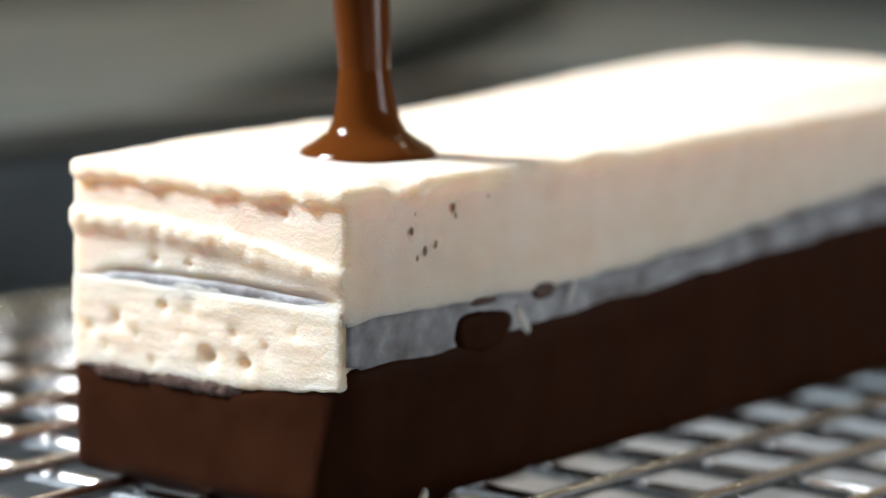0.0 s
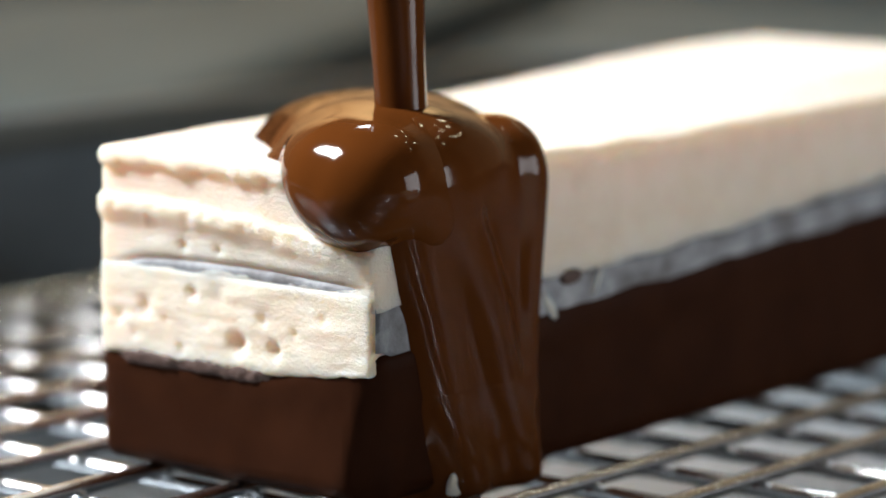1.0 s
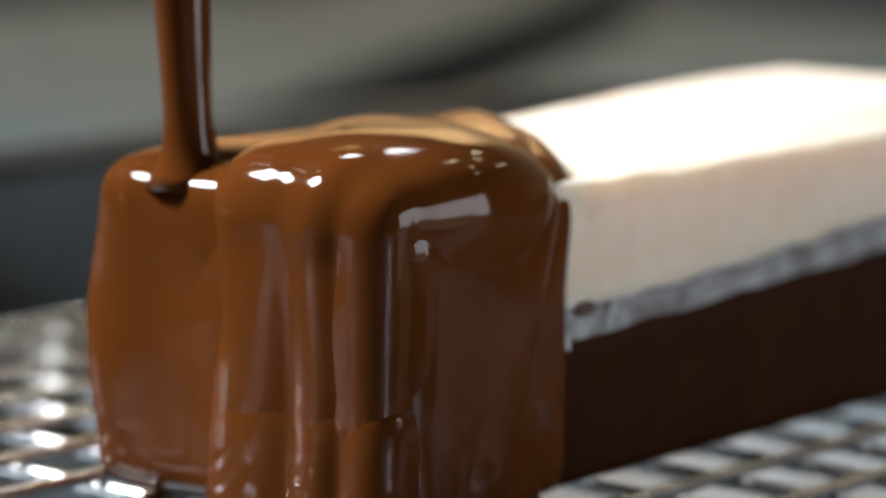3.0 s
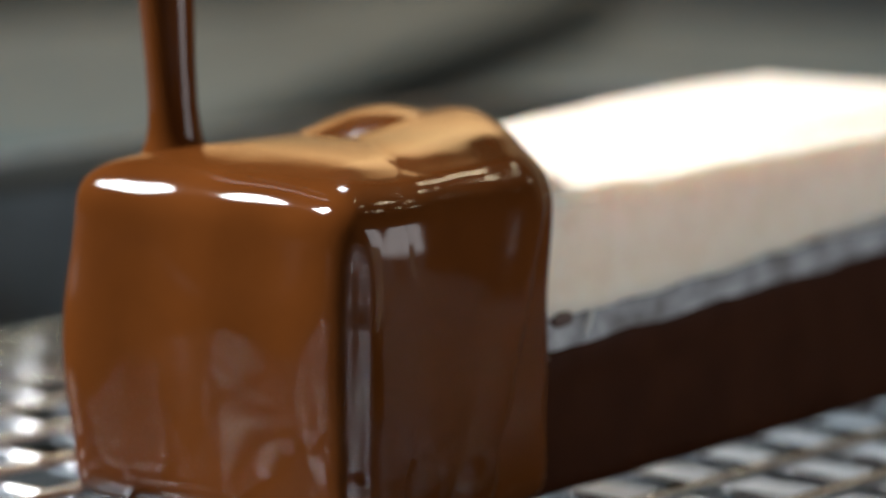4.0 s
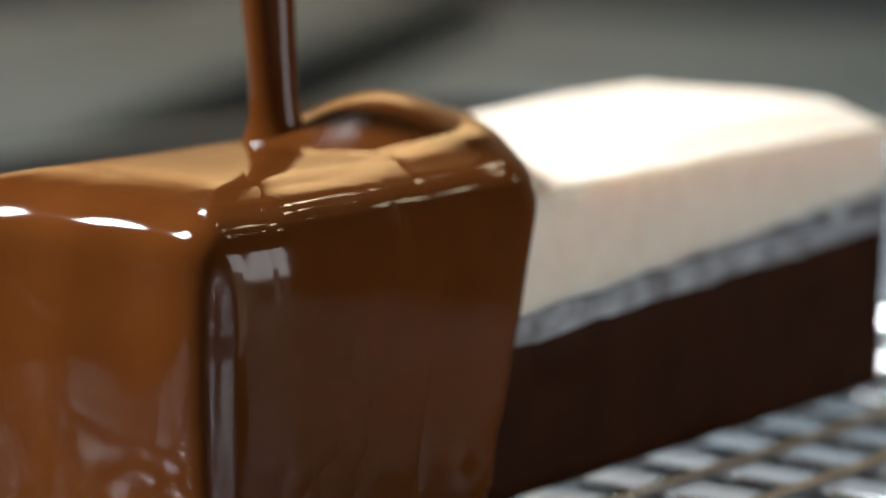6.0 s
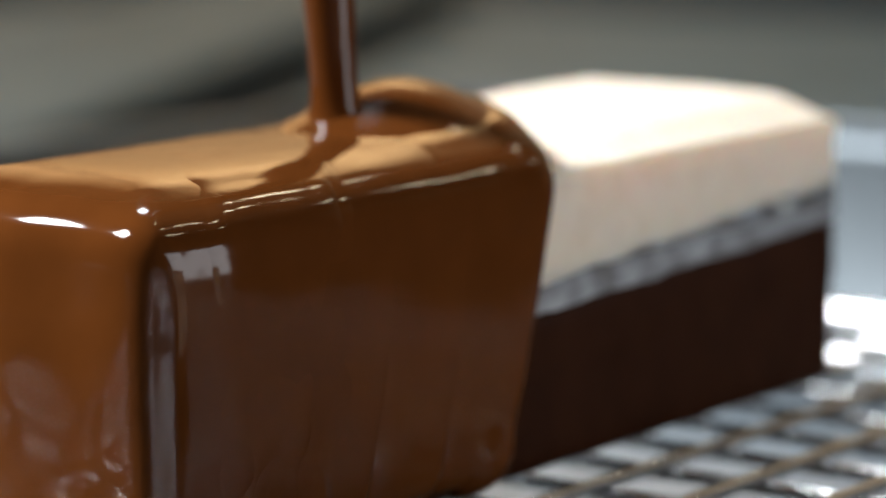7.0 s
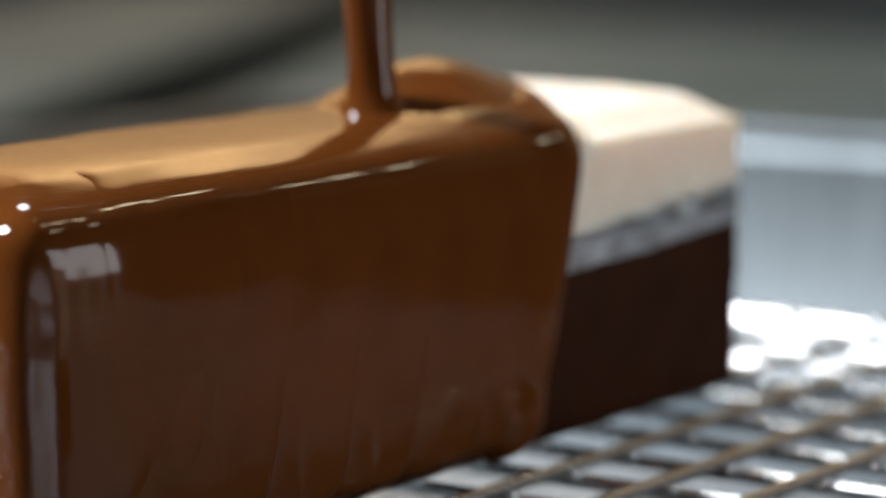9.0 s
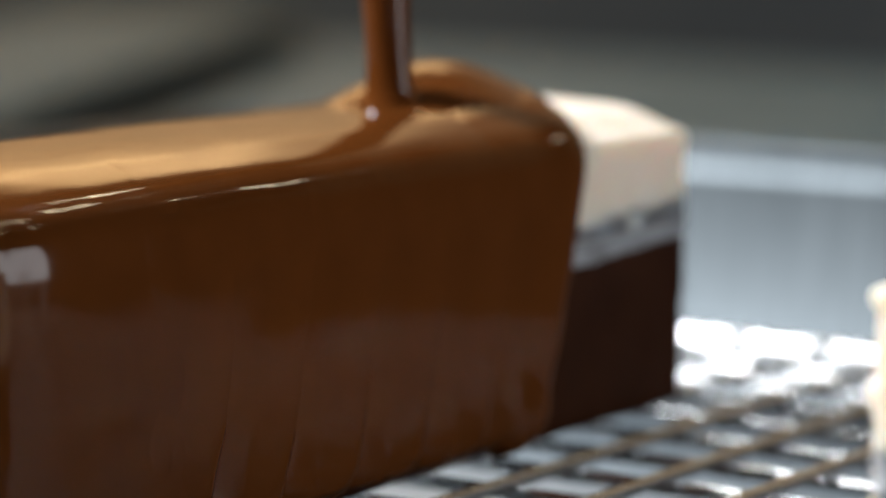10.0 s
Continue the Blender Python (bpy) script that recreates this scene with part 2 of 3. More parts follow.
def wire_rack():
    rack = empty("cooling_rack", "chromed wire cooling rack with square mesh", "cooling rack")
    x0, x1, y0, y1 = 5 - 14 * PITCH, 5 + 14 * PITCH, 60 - 21 * PITCH, 60 + 6 * PITCH
    r = 1.15
    for i in range(-14, 15):
        x = 5 + i * PITCH
        rod("cross_wire", (x, y0, -r * 3 + 0.2), (x, y1, -r * 3 + 0.2), r, WIRE, rack)
    for j in range(-21, 7):
        y = 60 + j * PITCH
        rod("long_wire", (x0, y, -r), (x1, y, -r), r, WIRE, rack)
    for (a, b) in (((x0, y0), (x1, y0)), ((x1, y0), (x1, y1)), ((x1, y1), (x0, y1)), ((x0, y1), (x0, y0))):
        rod("rim_wire", (a[0], a[1], -2.2), (b[0], b[1], -2.2), 2.2, WIRE, rack)
    for x in (x0 + 10, x1 - 10):
        for y in (y0 + 10, y1 - 10):
            rod("foot", (x, y, -23.0), (x, y, -3), 2.0, WIRE, rack)


wire_rack()

# ---------------------------------------------------------------- the dessert bar
L, W, H = 175.0, 51.0, 45.5


def top_rise(x):
    return 3.8 * smooth01(60, 160, x)


def dessert_bar(name, label, at=None):
    bar = empty(name, label, "dessert")

    def base_shape(p, n):
        p = p + n * (0.25 * wobble(p, 9, 1) + 0.08 * wobble(p, 2.5, 2))[:, None]
        up = smooth01(8, 20, p[:, 2])
        p[:, 2] += up * (0.5 * wobble(p * [1, 1, 0], 11, 5) + 0.05 * p[:, 0])
        cut = np.maximum(0, (1.5 + 4.5 * (1 - p[:, 2] / 21)) - (p[:, 0] + p[:, 1]))
        p[:, :2] += 0.5 * cut[:, None]
        ridge = 13.2 + 3.6 * smooth01(4, 28, p[:, 0]) + 0.02 * p[:, 0]
        p[:, 1] -= np.where(n[:, 1] < -0.5, 0.28 * np.exp(-((p[:, 2] - ridge) / 0.7) ** 2) * smooth01(6, 12, p[:, 0]) + 0.18 * smooth01(ridge - 0.5, ridge + 0.5, p[:, 2]), 0)
        drop = np.clip(1 - p[:, 0] / 4, 0, 1) * smooth01(2, 20, p[:, 1])
        p[:, 2] -= up * drop * 4.5
        return p

    soft_block("chocolate_base", (0, 0, 0), (L, W, 21), 2.0, BASE, bar, 1.5, base_shape, "set dark chocolate layer")

    def frost_shape(p, n):
        p = p + n * (0.15 * wobble(p, 4, 7))[:, None]
        up = smooth01(23.5, 27, p[:, 2])
        p[:, 2] += up * (1.3 * wobble(p * [1, 1, 0], 9, 8) + 0.068 * np.maximum(p[:, 0] - 60, 0))
        p[:, 2] += smooth01(24, 20, p[:, 2]) * 3.0 * smooth01(9, 1, p[:, 0])
        p[:, 0] = np.where(p[:, 0] < 5, p[:, 0] + 4.5 * smooth01(1.0, 2.0, p[:, 1]), p[:, 0])
        return p

    soft_block("frosted_band", (0.15, 0.1, 18), (L - 0.2, W - 0.2, 27.2), 0.5, FROST, bar, 1.5, frost_shape, "greyish frosted chocolate band")

    def cream_shape(p, n):
        z, x, y = p[:, 2].copy(), p[:, 0].copy(), p[:, 1].copy()
        up = smooth01(30, 46, z)
        # crowned top, higher towards the far end
        rise = top_rise(x) * (0.25 + 0.75 * smooth01(0, 12, y)) + 0.9 * smooth01(0, 25, y) * smooth01(0, 30, x)
        p[:, 2] += up * rise
        p += n * (0.16 * wobble(p, 6, 11) + 0.07 * wobble(p, 1.6, 12))[:, None]
        # uneven spread lip along the top edges
        ragged = wobble(np.stack([x, y, z * 0.2], 1), 4.2, 13) + 0.5 * wobble(np.stack([x, y, z * 0.2], 1), 1.5, 17)
        lip = smooth01(42.5 - 1.1 * ragged, 43.3 - 1.1 * ragged, z)
        front, side = n[:, 0] < -0.4, n[:, 1] < -0.4
        p[:, 0] -= np.where(front, lip * (1.0 + 0.5 * ragged), 0)
        p[:, 1] -= np.where(side, lip * (0.35 + 0.5 * ragged), 0)
        # chips in the long top edge
        chip = np.exp(-(((x - 12) / 3.2) ** 2)) * 1.6 + np.exp(-(((x - 70) / 6) ** 2)) * 0.9 + np.exp(-(((x - 50) / 4) ** 2)) * 0.5
        edge = np.exp(-(y / 3.5) ** 2) * smooth01(41, 45, z)
        p[:, 2] -= chip * edge
        p[:, 1] += chip * edge * 0.7
        # cut end: ledges and hollows between the layers
        ledge = 38.4 - 0.0028 * np.maximum(40 - y, 0) ** 2 + 0.3 * wobble(np.stack([y, y * 0, y * 0], 1), 5, 14)
        below = smooth01(ledge + 0.35, ledge - 0.1, z)
        seam = 29.6 + 0.9 * np.sin(y / 16) - 0.02 * np.maximum(y - 40, 0) ** 2
        groove = np.exp(-((z - seam) / 0.55) ** 2) * smooth01(50, 44, y) * smooth01(0.5, 4, y)
        shelf = smooth01(ledge - 4.5, ledge - 1.2, z) * below
        end = np.where(n[:, 0] < -0.4, 1.0, 0.0)
        p[:, 0] -= end * (1.15 + 0.5 * wobble(np.stack([y, z, z * 0], 1), 1.7, 18)) * shelf
        p[:, 0] += end * 0.75 * groove
        p[:, 0] += end * 0.22 * wobble(np.stack([y * 0.35, z * 1.8, z * 0], 1), 2.6, 15) * smooth01(33, 26, z)
        # pits
        for py, pz, pr, depth in ((24.6, 19.8, 1.7, 1.3), (17.8, 19.6, 1.1, 1.1), (42, 23.2, 1.5, 0.7), (27.5, 27.0, 1.2, 0.6), (33.0, 26.6, 0.9, 0.8),
                                  (35, 32.4, 0.75, 0.9), (28.4, 32.4, 0.5, 1.2), (11.2, 41.0, 0.6, 1.1), (31, 38.2, 0.4, 0.6), (20, 23.6, 0.8, 0.5), (47, 21, 1.0, 0.6)):
            p[:, 0] += end * depth * np.exp(-(((y - py) / pr) ** 2 + ((z - pz) / pr) ** 2))
        # pits in the long side
        sd = np.where(n[:, 1] < -0.4, 1.0, 0.0)
        for px, pz, pr, depth in ((14, 38.0, 0.8, 0.7), (23, 40.5, 0.8, 0.8), (18, 34.5, 1.2, 0.6), (9, 40.5, 0.6, 0.5), (45, 39.5, 1.5, 0.5), (158, 33, 1.7, 1.2), (115, 41, 1.6, 0.6)):
            p[:, 1] += sd * depth * np.exp(-(((x - px) / pr) ** 2 + ((z - pz) / pr) ** 2))
        # the under edge follows the band on the long side and hangs lower on the cut end
        low = smooth01(31, 27, z)
        near_end = smooth01(6, 2, x) * smooth01(0.5, 3, y)
        p[:, 2] += low * (1 - near_end) * (0.9 * wobble(np.stack([x, x * 0, x * 0], 1), 8, 16) + 0.068 * np.maximum(x - 60, 0))
        return p

    xs = np.concatenate([steps(0, 3, 0.6), steps(3.6, 80, 0.9)[0:], steps(81, L, 1.6)])
    v, q = lattice_box(xs, steps(0, W, 0.6), steps(27, H, 0.5))
    v, n = rounded(v, (0, 0, 27 - 1.3), (L, W, H), np.array(1.3))
    v[:, 2] = np.maximum(v[:, 2], 26.6)
    part_mesh("cream_layer", mesh_of("cream_layer", cream_shape(v, n), q, CREAM), bar, "pale caramel cream mousse with ragged cut edges")

    # the lower cream of the cut end
    def low_cream(p, n):
        y, z = p[:, 1].copy(), p[:, 2].copy()
        end = np.where(n[:, 0] < -0.4, 1.0, 0.0)
        p += n * (0.14 * wobble(p, 4, 21) + 0.08 * wobble(p, 1.3, 22))[:, None]
        p[:, 0] += end * 0.28 * wobble(np.stack([y * 0.3, z * 1.6, z * 0], 1), 2.4, 23)
        for py, pz, pr, depth in ((24.6, 19.8, 1.3, 1.7), (17.8, 19.6, 1.0, 1.4), (42, 23.2, 1.2, 0.9), (33, 26.0, 0.9, 0.9), (28, 26.2, 1.5, 0.5), (20, 23.6, 0.7, 0.6), (47, 21, 0.9, 0.6), (9, 25, 0.7, 0.5), (35, 18, 0.7, 0.6), (44, 19, 0.5, 0.6), (14, 22.5, 0.45, 0.7), (38, 21.5, 0.5, 0.5), (30, 22.0, 0.4, 0.5)):
            p[:, 0] += end * depth * np.exp(-(((y - py) / pr) ** 2 + ((z - pz) / pr) ** 2))
        low = smooth01(19, 16.5, z)
        p[:, 2] += low * (0.055 * np.maximum(22 - y, 0) ** 1.3 * 0.7 + 0.5 * wobble(np.stack([y, y * 0, y * 0], 1), 2.6, 24) - 0.4)
        return p

    soft_block("lower_cream", (-0.35, 0.7, 16.2), (6, W - 0.4, 29), 0.7, CREAM, bar, 0.5, low_cream, "pitted pale cream of the cut end")

    def crumb_shape(p, n):
        y = p[:, 1]
        p = p + n * (0.35 * wobble(p, 1.6, 31) + 0.2 * wobble(p, 0.7, 32))[:, None]
        p[:, 2] += 0.04 * np.maximum(22 - y, 0)
        p[:, 0] += 1.3 * smooth01(22, 15, y) + 0.9 * smooth01(44, 49, y) + 0.35 * wobble(p, 4, 33)
        return p

    soft_block("crumb_seam", (-0.45, 15, 14.6), (3, W - 3, 16.8), 0.6, CRUMB, bar, 0.5, crumb_shape, "rough dark chocolate crumb seam")
    def seam_shape(p, n):
        y = p[:, 1].copy()
        p = p + n * (0.10 * wobble(p, 1.5, 35))[:, None]
        p[:, 2] += 29.6 + 0.9 * np.sin(y / 16) - 0.02 * np.maximum(y - 40, 0) ** 2
        p[:, 0] += 0.5 * smooth01(9, 2, y) + 0.4 * smooth01(44, 48, y) + 0.25 * wobble(np.stack([y, y * 0, y * 0], 1), 6, 36)
        return p

    soft_block("grey_seam", (0.02, 1.5, -1.9), (2.5, W - 2.5, -0.1), 0.5, FROST, bar, 0.5, seam_shape, "thin grey frosted seam between the creams")

    # a broken patch in the frosted band: dark chip, thin dark flake and cream smears
    def patch(name, cx, cz, rx, rz, depth, mat, seed, label, lean=0.0):
        v, q = lattice_box(steps(-rx, rx, 0.45), steps(-depth, depth, 0.45), steps(-rz, rz, 0.45))
        u = v / [rx, depth, rz]
        r = np.linalg.norm(u, axis=1)
        m = np.max(np.abs(u), axis=1)
        v = u / r[:, None] * m[:, None] * [rx, depth, rz]
        k = 1 + 0.26 * wobble(v * [1, 0, 1], 3.4, seed) + 0.05 * wobble(v, 1.2, seed + 1)
        v = v * k[:, None]
        v[:, 0] += lean * v[:, 2]
        v += [cx, 0.1, cz]
        part_mesh(name, mesh_of(name, v, q, mat), bar, label)

    patch("chocolate_chip", 30.5, 22.4, 6.8, 3.3, 0.55, BASE, 101, "dark broken chocolate chip")
    patch("chocolate_flake", 30.5, 26.6, 3.6, 0.55, 0.6, CRUMB, 103, "thin dark flake")
    patch("cream_smear", 39.5, 22.8, 1.1, 2.6, 0.5, CREAM, 105, "smear of pale cream", -0.6)
    patch("cream_smear", 51.5, 25.2, 0.7, 2.6, 0.4, CREAM, 107, "smear of pale cream", 0.5)
    patch("chocolate_chip", 45, 26.4, 3.0, 1.3, 0.4, CRUMB, 109, "dark broken chocolate chip")
    for cx, cz, r in ((14, 38.2, 0.45), (23.2, 40.6, 0.5), (23.6, 39.4, 0.4), (17, 35.2, 0.6), (19.2, 36.0, 0.5), (14.5, 40.6, 0.3), (15.2, 34.4, 0.35), (31, 41.4, 0.3)):
        patch("brown_speck", cx, cz, r * 0.8, r * 1.5, 0.22, SPECK, 111 + cx, "brown speck in the cream")
    return bar


BAR = dessert_bar("dessert_bar", "layered cream and dark chocolate dessert bar on the wire rack")
copy_thing(BAR, pose(0.030, -0.1045, 0, 0, 0, -90))


# ---------------------------------------------------------------- poured chocolate
poured = empty("poured_chocolate", "glossy liquid milk chocolate poured over the dessert bar", "chocolate")


def slab(bm, lo, hi, r, bend=None, d=1.1):
    v, q = lattice_box(*[steps(lo[i], hi[i], d) for i in range(3)])
    v, n = rounded(v, lo, hi, np.array(r, float))
    if bend:
        v = bend(v, n)
    vs = [bm.verts.new(p) for p in v]
    for f in q:
        bm.faces.new([vs[i] for i in f])


def flow(name, build, label="", relax=9):
    """One body of liquid with a smooth skin."""
    bm = bmesh.new()
    build(bm)
    bmesh.ops.scale(bm, vec=(MM, MM, MM), verts=bm.verts)
    bmesh.ops.recalc_face_normals(bm, faces=bm.faces)
    me = bpy.data.meshes.new(name)
    for f in bm.faces:
        f.smooth = True
    bm.to_mesh(me)
    bm.free()
    me.materials.append(LIQUID)
    ob = part_mesh(name, me, poured, label)
    sm = ob.modifiers.new("relax", "SMOOTH")
    sm.factor, sm.iterations = 0.5, relax
    return ob


def stream_mesh(name, rings_at, label, lean=0.062):
    me = bpy.data.meshes.new(name)
    bm = bmesh.new()
    rings = []
    n = 32
    for z, r in rings_at:
        ring = []
        for i in range(n):
            a = 2 * math.pi * i / n
            rr = r * (1 + 0.06 * math.cos(2 * a + 0.6 + z * 0.01) + 0.03 * math.cos(3 * a + z * 0.03))
            sx, sy = -lean * max(z, 0) * 0.61, lean * max(z, 0) * 0.78
            ring.append(bm.verts.new(((sx + rr * math.cos(a)) * MM, (sy + rr * math.sin(a)) * MM, z * MM)))
        rings.append(ring)
    for a, b in zip(rings, rings[1:]):
        for i in range(n):
            f = bm.faces.new((a[i], a[(i + 1) % n], b[(i + 1) % n], b[i]))
            f.smooth = True
    bm.faces.new(rings[-1])
    bm.faces.new(rings[0][::-1])
    bm.to_mesh(me)
    bm.free()
    me.materials.append(LIQUID)
    return part_mesh(name, me, poured, label)


STREAM = stream_mesh("stream", ((-4.0, 6.4), (-2.0, 5.3), (-0.6, 4.6), (0.8, 4.1), (2.6, 3.7), (6, 3.5), (12, 3.55), (20, 3.85), (30, 4.2), (50, 4.7), (80, 5.2), (120, 5.8)),
                     "falling stream of liquid chocolate")
FOOT = stream_mesh("stream_foot", ((-4, 9.2), (-1.0, 10.0), (0.4, 9.9), (1.5, 9.0), (2.6, 7.2), (3.8, 5.6), (5.5, 4.7), (8, 4.15), (11, 3.75), (14, 3.45), (19, 2.6)), "flared foot of the stream")


def runs(p, elements):
    """Thickness of liquid at the points p of the bar's skin: each element is a line of (place, reach, thickness)."""
    total, out = np.zeros(len(p)), np.full(len(p), 1e9)
    for line in elements:
        u, thick, reach = np.full(len(p), 1e9), np.zeros(len(p)), np.ones(len(p))
        line = line if len(line) > 1 else [line[0], line[0]]
        for (a, ra, ta), (b, rb, tb) in zip(line, line[1:]):
            a, b = np.array(a, float), np.array(b, float)
            k = np.clip((p - a) @ (b - a) / max((b - a) @ (b - a), 1e-9), 0, 1)
            r = ra + (rb - ra) * k
            d = np.linalg.norm(p - a - k[:, None] * (b - a), axis=1) / r
            near = d < u
            u, thick, reach = np.where(near, d, u), np.where(near, ta + (tb - ta) * k, thick), np.where(near, r, reach)
        total += (thick * np.clip(1 - u ** 2.4, 0, 1) ** 0.62) ** 5
        out = np.minimum(out, np.maximum(u - 1, 0) * reach)
    return total ** 0.2 - np.minimum(1.7, 0.9 * out)


def pour(name, elements, label="", lo=(0, 0, 7), hi=(58, 42, 46.4), relax=10):
    """A sheet of liquid that clings to the bar and ends in rounded beads."""
    v, q = lattice_box(*[steps(lo[i], hi[i], 0.75) for i in range(3)])
    v, n = rounded(v, lo, hi, np.array(3.2))
    t = runs(v, elements)
    t = np.where((n[:, 2] < -0.3) | ((n[:, 2] > 0.3) & (hi[2] < 40)), np.minimum(t, 0), t)
    if hi[2] < 40:
        t += 0.35 - 0.012 * np.maximum(v[:, 2] - 9, 0) ** 2 - 6 * smooth01(hi[2] - 4, hi[2], v[:, 2])
    t += np.where(t > 0.5, 0.16 * wobble(v * [1, 1, 0.4], 7, 71), 0)
    ob = part_mesh(name, mesh_of(name, v + n * t[:, None], q, LIQUID), poured, label)
    sm = ob.modifiers.new("relax", "SMOOTH")
    sm.factor, sm.iterations = 0.5, relax
    return ob


POOL = [((16, 9, 46.4), 14.5, 6.2), ((30, 24, 46.4), 17.5, 6.4)]
FIRST_RUN = [
    [((18, 12, 46.4), 14, 5.4), ((29, 24, 46.4), 15.5, 5.6)],
    [((26, 12, 46.4), 14, 5.0), ((25, 0, 45.5), 11.5, 4.8), ((26, 0, 43), 7.0, 5.0)],
]
TONGUE_RUN = [
    [((17, 10, 46.4), 15, 5.8), ((30, 25, 46.4), 17, 6.0)],
    [((14, 3, 46.4), 9, 4.8), ((17, 0, 43.5), 11, 4.6), ((24.5, 0, 38.8), 8.4, 4.6), ((28.5, 0, 35.2), 6.2, 4.9)],
    [((24, 6, 46.4), 13, 5.0), ((27, 0, 43), 9.0, 4.4), ((28.5, 0, 37), 6.6, 4.8)],
]
LONG_RUN = [
    POOL,
    [((20, 6, 46.4), 17.5, 3.8), ((20, 0, 43), 17, 3.0), ((21.5, 0, 26), 13.5, 2.7), ((23.5, 0, 11), 11.2, 2.9), ((25, 0, -2), 10.4, 3.2)],
    [((8, 5, 46.4), 8, 5.0), ((10, 0, 43), 7, 4.8), ((17, 0, 33), 6.2, 4.6), ((22, 0, 24), 5.4, 4.4), ((27, 0, 11), 5, 4.2), ((31, 0, -2), 5, 4.4)],
    [((6, 0, 42), 5, 3.6), ((12, 0, 24), 4.6, 3.6), ((16, 0, 9), 4.4, 3.7), ((19, 0, -2), 4.4, 4.0)],
    [((32, 4, 46.4), 5, 4.4), ((32.5, 0, 41), 4.4, 3.6), ((31.5, 0, 20), 3.8, 3.2), ((31, 0, -2), 3.8, 3.4)],
]
CORNER_RUN = [
    POOL,
    [((14, 12, 46.4), 14, 6.2), ((6, 7.5, 46.4), 11, 6.0), ((0, 5.2, 44.5), 9.6, 5.8), ((0, 3.8, 43), 8.2, 6.2)],
    [((4, 0, 44.5), 7, 5.2), ((9, 0, 39), 6, 5.0)],
]
CORNER_LOW_RUN = [
    POOL,
    [((14, 13, 46.4), 14.5, 6.2), ((5, 8.5, 46.4), 12, 5.8), ((0, 6.5, 42), 10.6, 5.4), ((0, 4.2, 38.5), 8.6, 6.0)],
    [((7, 4, 46.4), 8, 4.6), ((6, 0, 42), 7.5, 4.8), ((11, 0, 33), 6.5, 5.2), ((17, 0, 26), 5, 4.6)],
]
END_RUN = [
    POOL,
    [((12, 13, 46.4), 14.5, 6.0), ((4, 9.5, 46.4), 12.2, 5.4), ((0, 8, 41), 11, 4.8), ((0, 6.4, 31), 9.4, 4.4), ((0, 3.8, 26.5), 7.4, 5.0)],
    [((0, 9, 42), 7, 5.4), ((0, 8.4, 34), 6.4, 5.6), ((0, 6, 29), 5.4, 5.2)],
    [((4, 3, 46.4), 7, 5.2), ((3.5, 0, 42), 6.6, 5.0), ((4.5, 0, 27), 6.2, 4.8), ((9, 0, 17), 5.4, 4.0), ((16, 0, 8), 4.4, 3.4), ((21, 0, -2), 4, 3.2)],
    [((19, 0, 42), 18, 3.2), ((19, 0, 26), 16.2, 2.9), ((23.2, 0, 8), 11.4, 2.9), ((24, 0, -2), 10.6, 3.2)],
    [((20, 4, 46.4), 6, 4.4), ((21, 0, 40), 5, 3.8), ((24, 0, 18), 4.4, 3.6), ((27, 0, -2), 4.4, 3.8)],
    [((30, 0, 44), 4.4, 3.8), ((31, 0, 18), 3.8, 3.4), ((31, 0, -2), 3.8, 3.6)],
]
SHEET = [((19, 2, 46.4), 19, 3.4), ((18.5, 0, 30), 18.0, 3.1), ((17.6, 0, 12), 17.4, 3.1), ((17.6, 0, -2), 17.2, 3.2)]
HALF_RUN = [
    POOL, SHEET,
    [((12, 11, 46.4), 15, 5.6), ((25, 12, 46.4), 17, 5.8)],
    [((10, 12, 46.4), 16, 5.6), ((0, 8.5, 43), 14, 4.4), ((0, 7.6, 30), 13, 4.0), ((0, 7.6, 12), 13.4, 4.0), ((0, 6.4, -2), 12.6, 4.0)],
    [((4, 13, 46.4), 9, 5.4), ((0, 13, 42), 8, 5.0), ((0, 12.4, 28), 8, 5.2), ((0, 12.4, 12), 8.2, 5.4), ((0, 12, -2), 8, 5.2)],
    [((0, 2, 44), 4.6, 4.4), ((0, 1.5, 26), 4.0, 4.2), ((0, 1.5, -2), 4.0, 4.4)],
]
WIDE_RUN = [
    [((20, 14, 46.4), 19, 7.6), ((30, 24, 46.4), 18, 8.0)], SHEET,
    [((12, 11, 46.4), 16, 6.2), ((25, 12, 46.4), 17, 6.8)],
    [((9, 18, 46.4), 17, 6.2), ((0, 14, 43), 16.5, 4.4), ((0, 14, 28), 16, 4.0), ((0, 15, 12), 16.5, 4.0), ((0, 15.5, -2), 17, 4.0)],
    [((5, 21, 46.4), 11, 6.4), ((0, 20.5, 42), 9.8, 5.0), ((0, 20.6, 26), 9.8, 5.3), ((0, 21.6, 10), 10.4, 5.6), ((0, 22.4, -2), 10.4, 5.6)],
    [((2, 10, 46), 7, 5.4), ((0, 10, 38), 5.6, 4.6), ((0, 8.6, 20), 5.4, 4.9), ((0, 9.4, 8), 5, 4.8), ((0, 10, -2), 5, 4.8)],
    [((0, 2, 44), 4.4, 4.2), ((0, 1.6, 22), 3.8, 4.3), ((0, 1.6, -2), 4.0, 4.5)],
]


def lobes_left(bm):
    def lower_narrow(p, n):
        p = p + n * (0.9 * wobble(p, 12, 49))[:, None]
        p[:, 1] += np.where(p[:, 1] > 40, 1, 0) * (1.8 * np.exp(-((p[:, 2] - 26) / 12) ** 2) - 1.2 * smooth01(14, 0, p[:, 2]))
        return p
    slab(bm, (-2.4, 21, 0.4), (30, 52.4, 47.6), 4.4, lower_narrow)


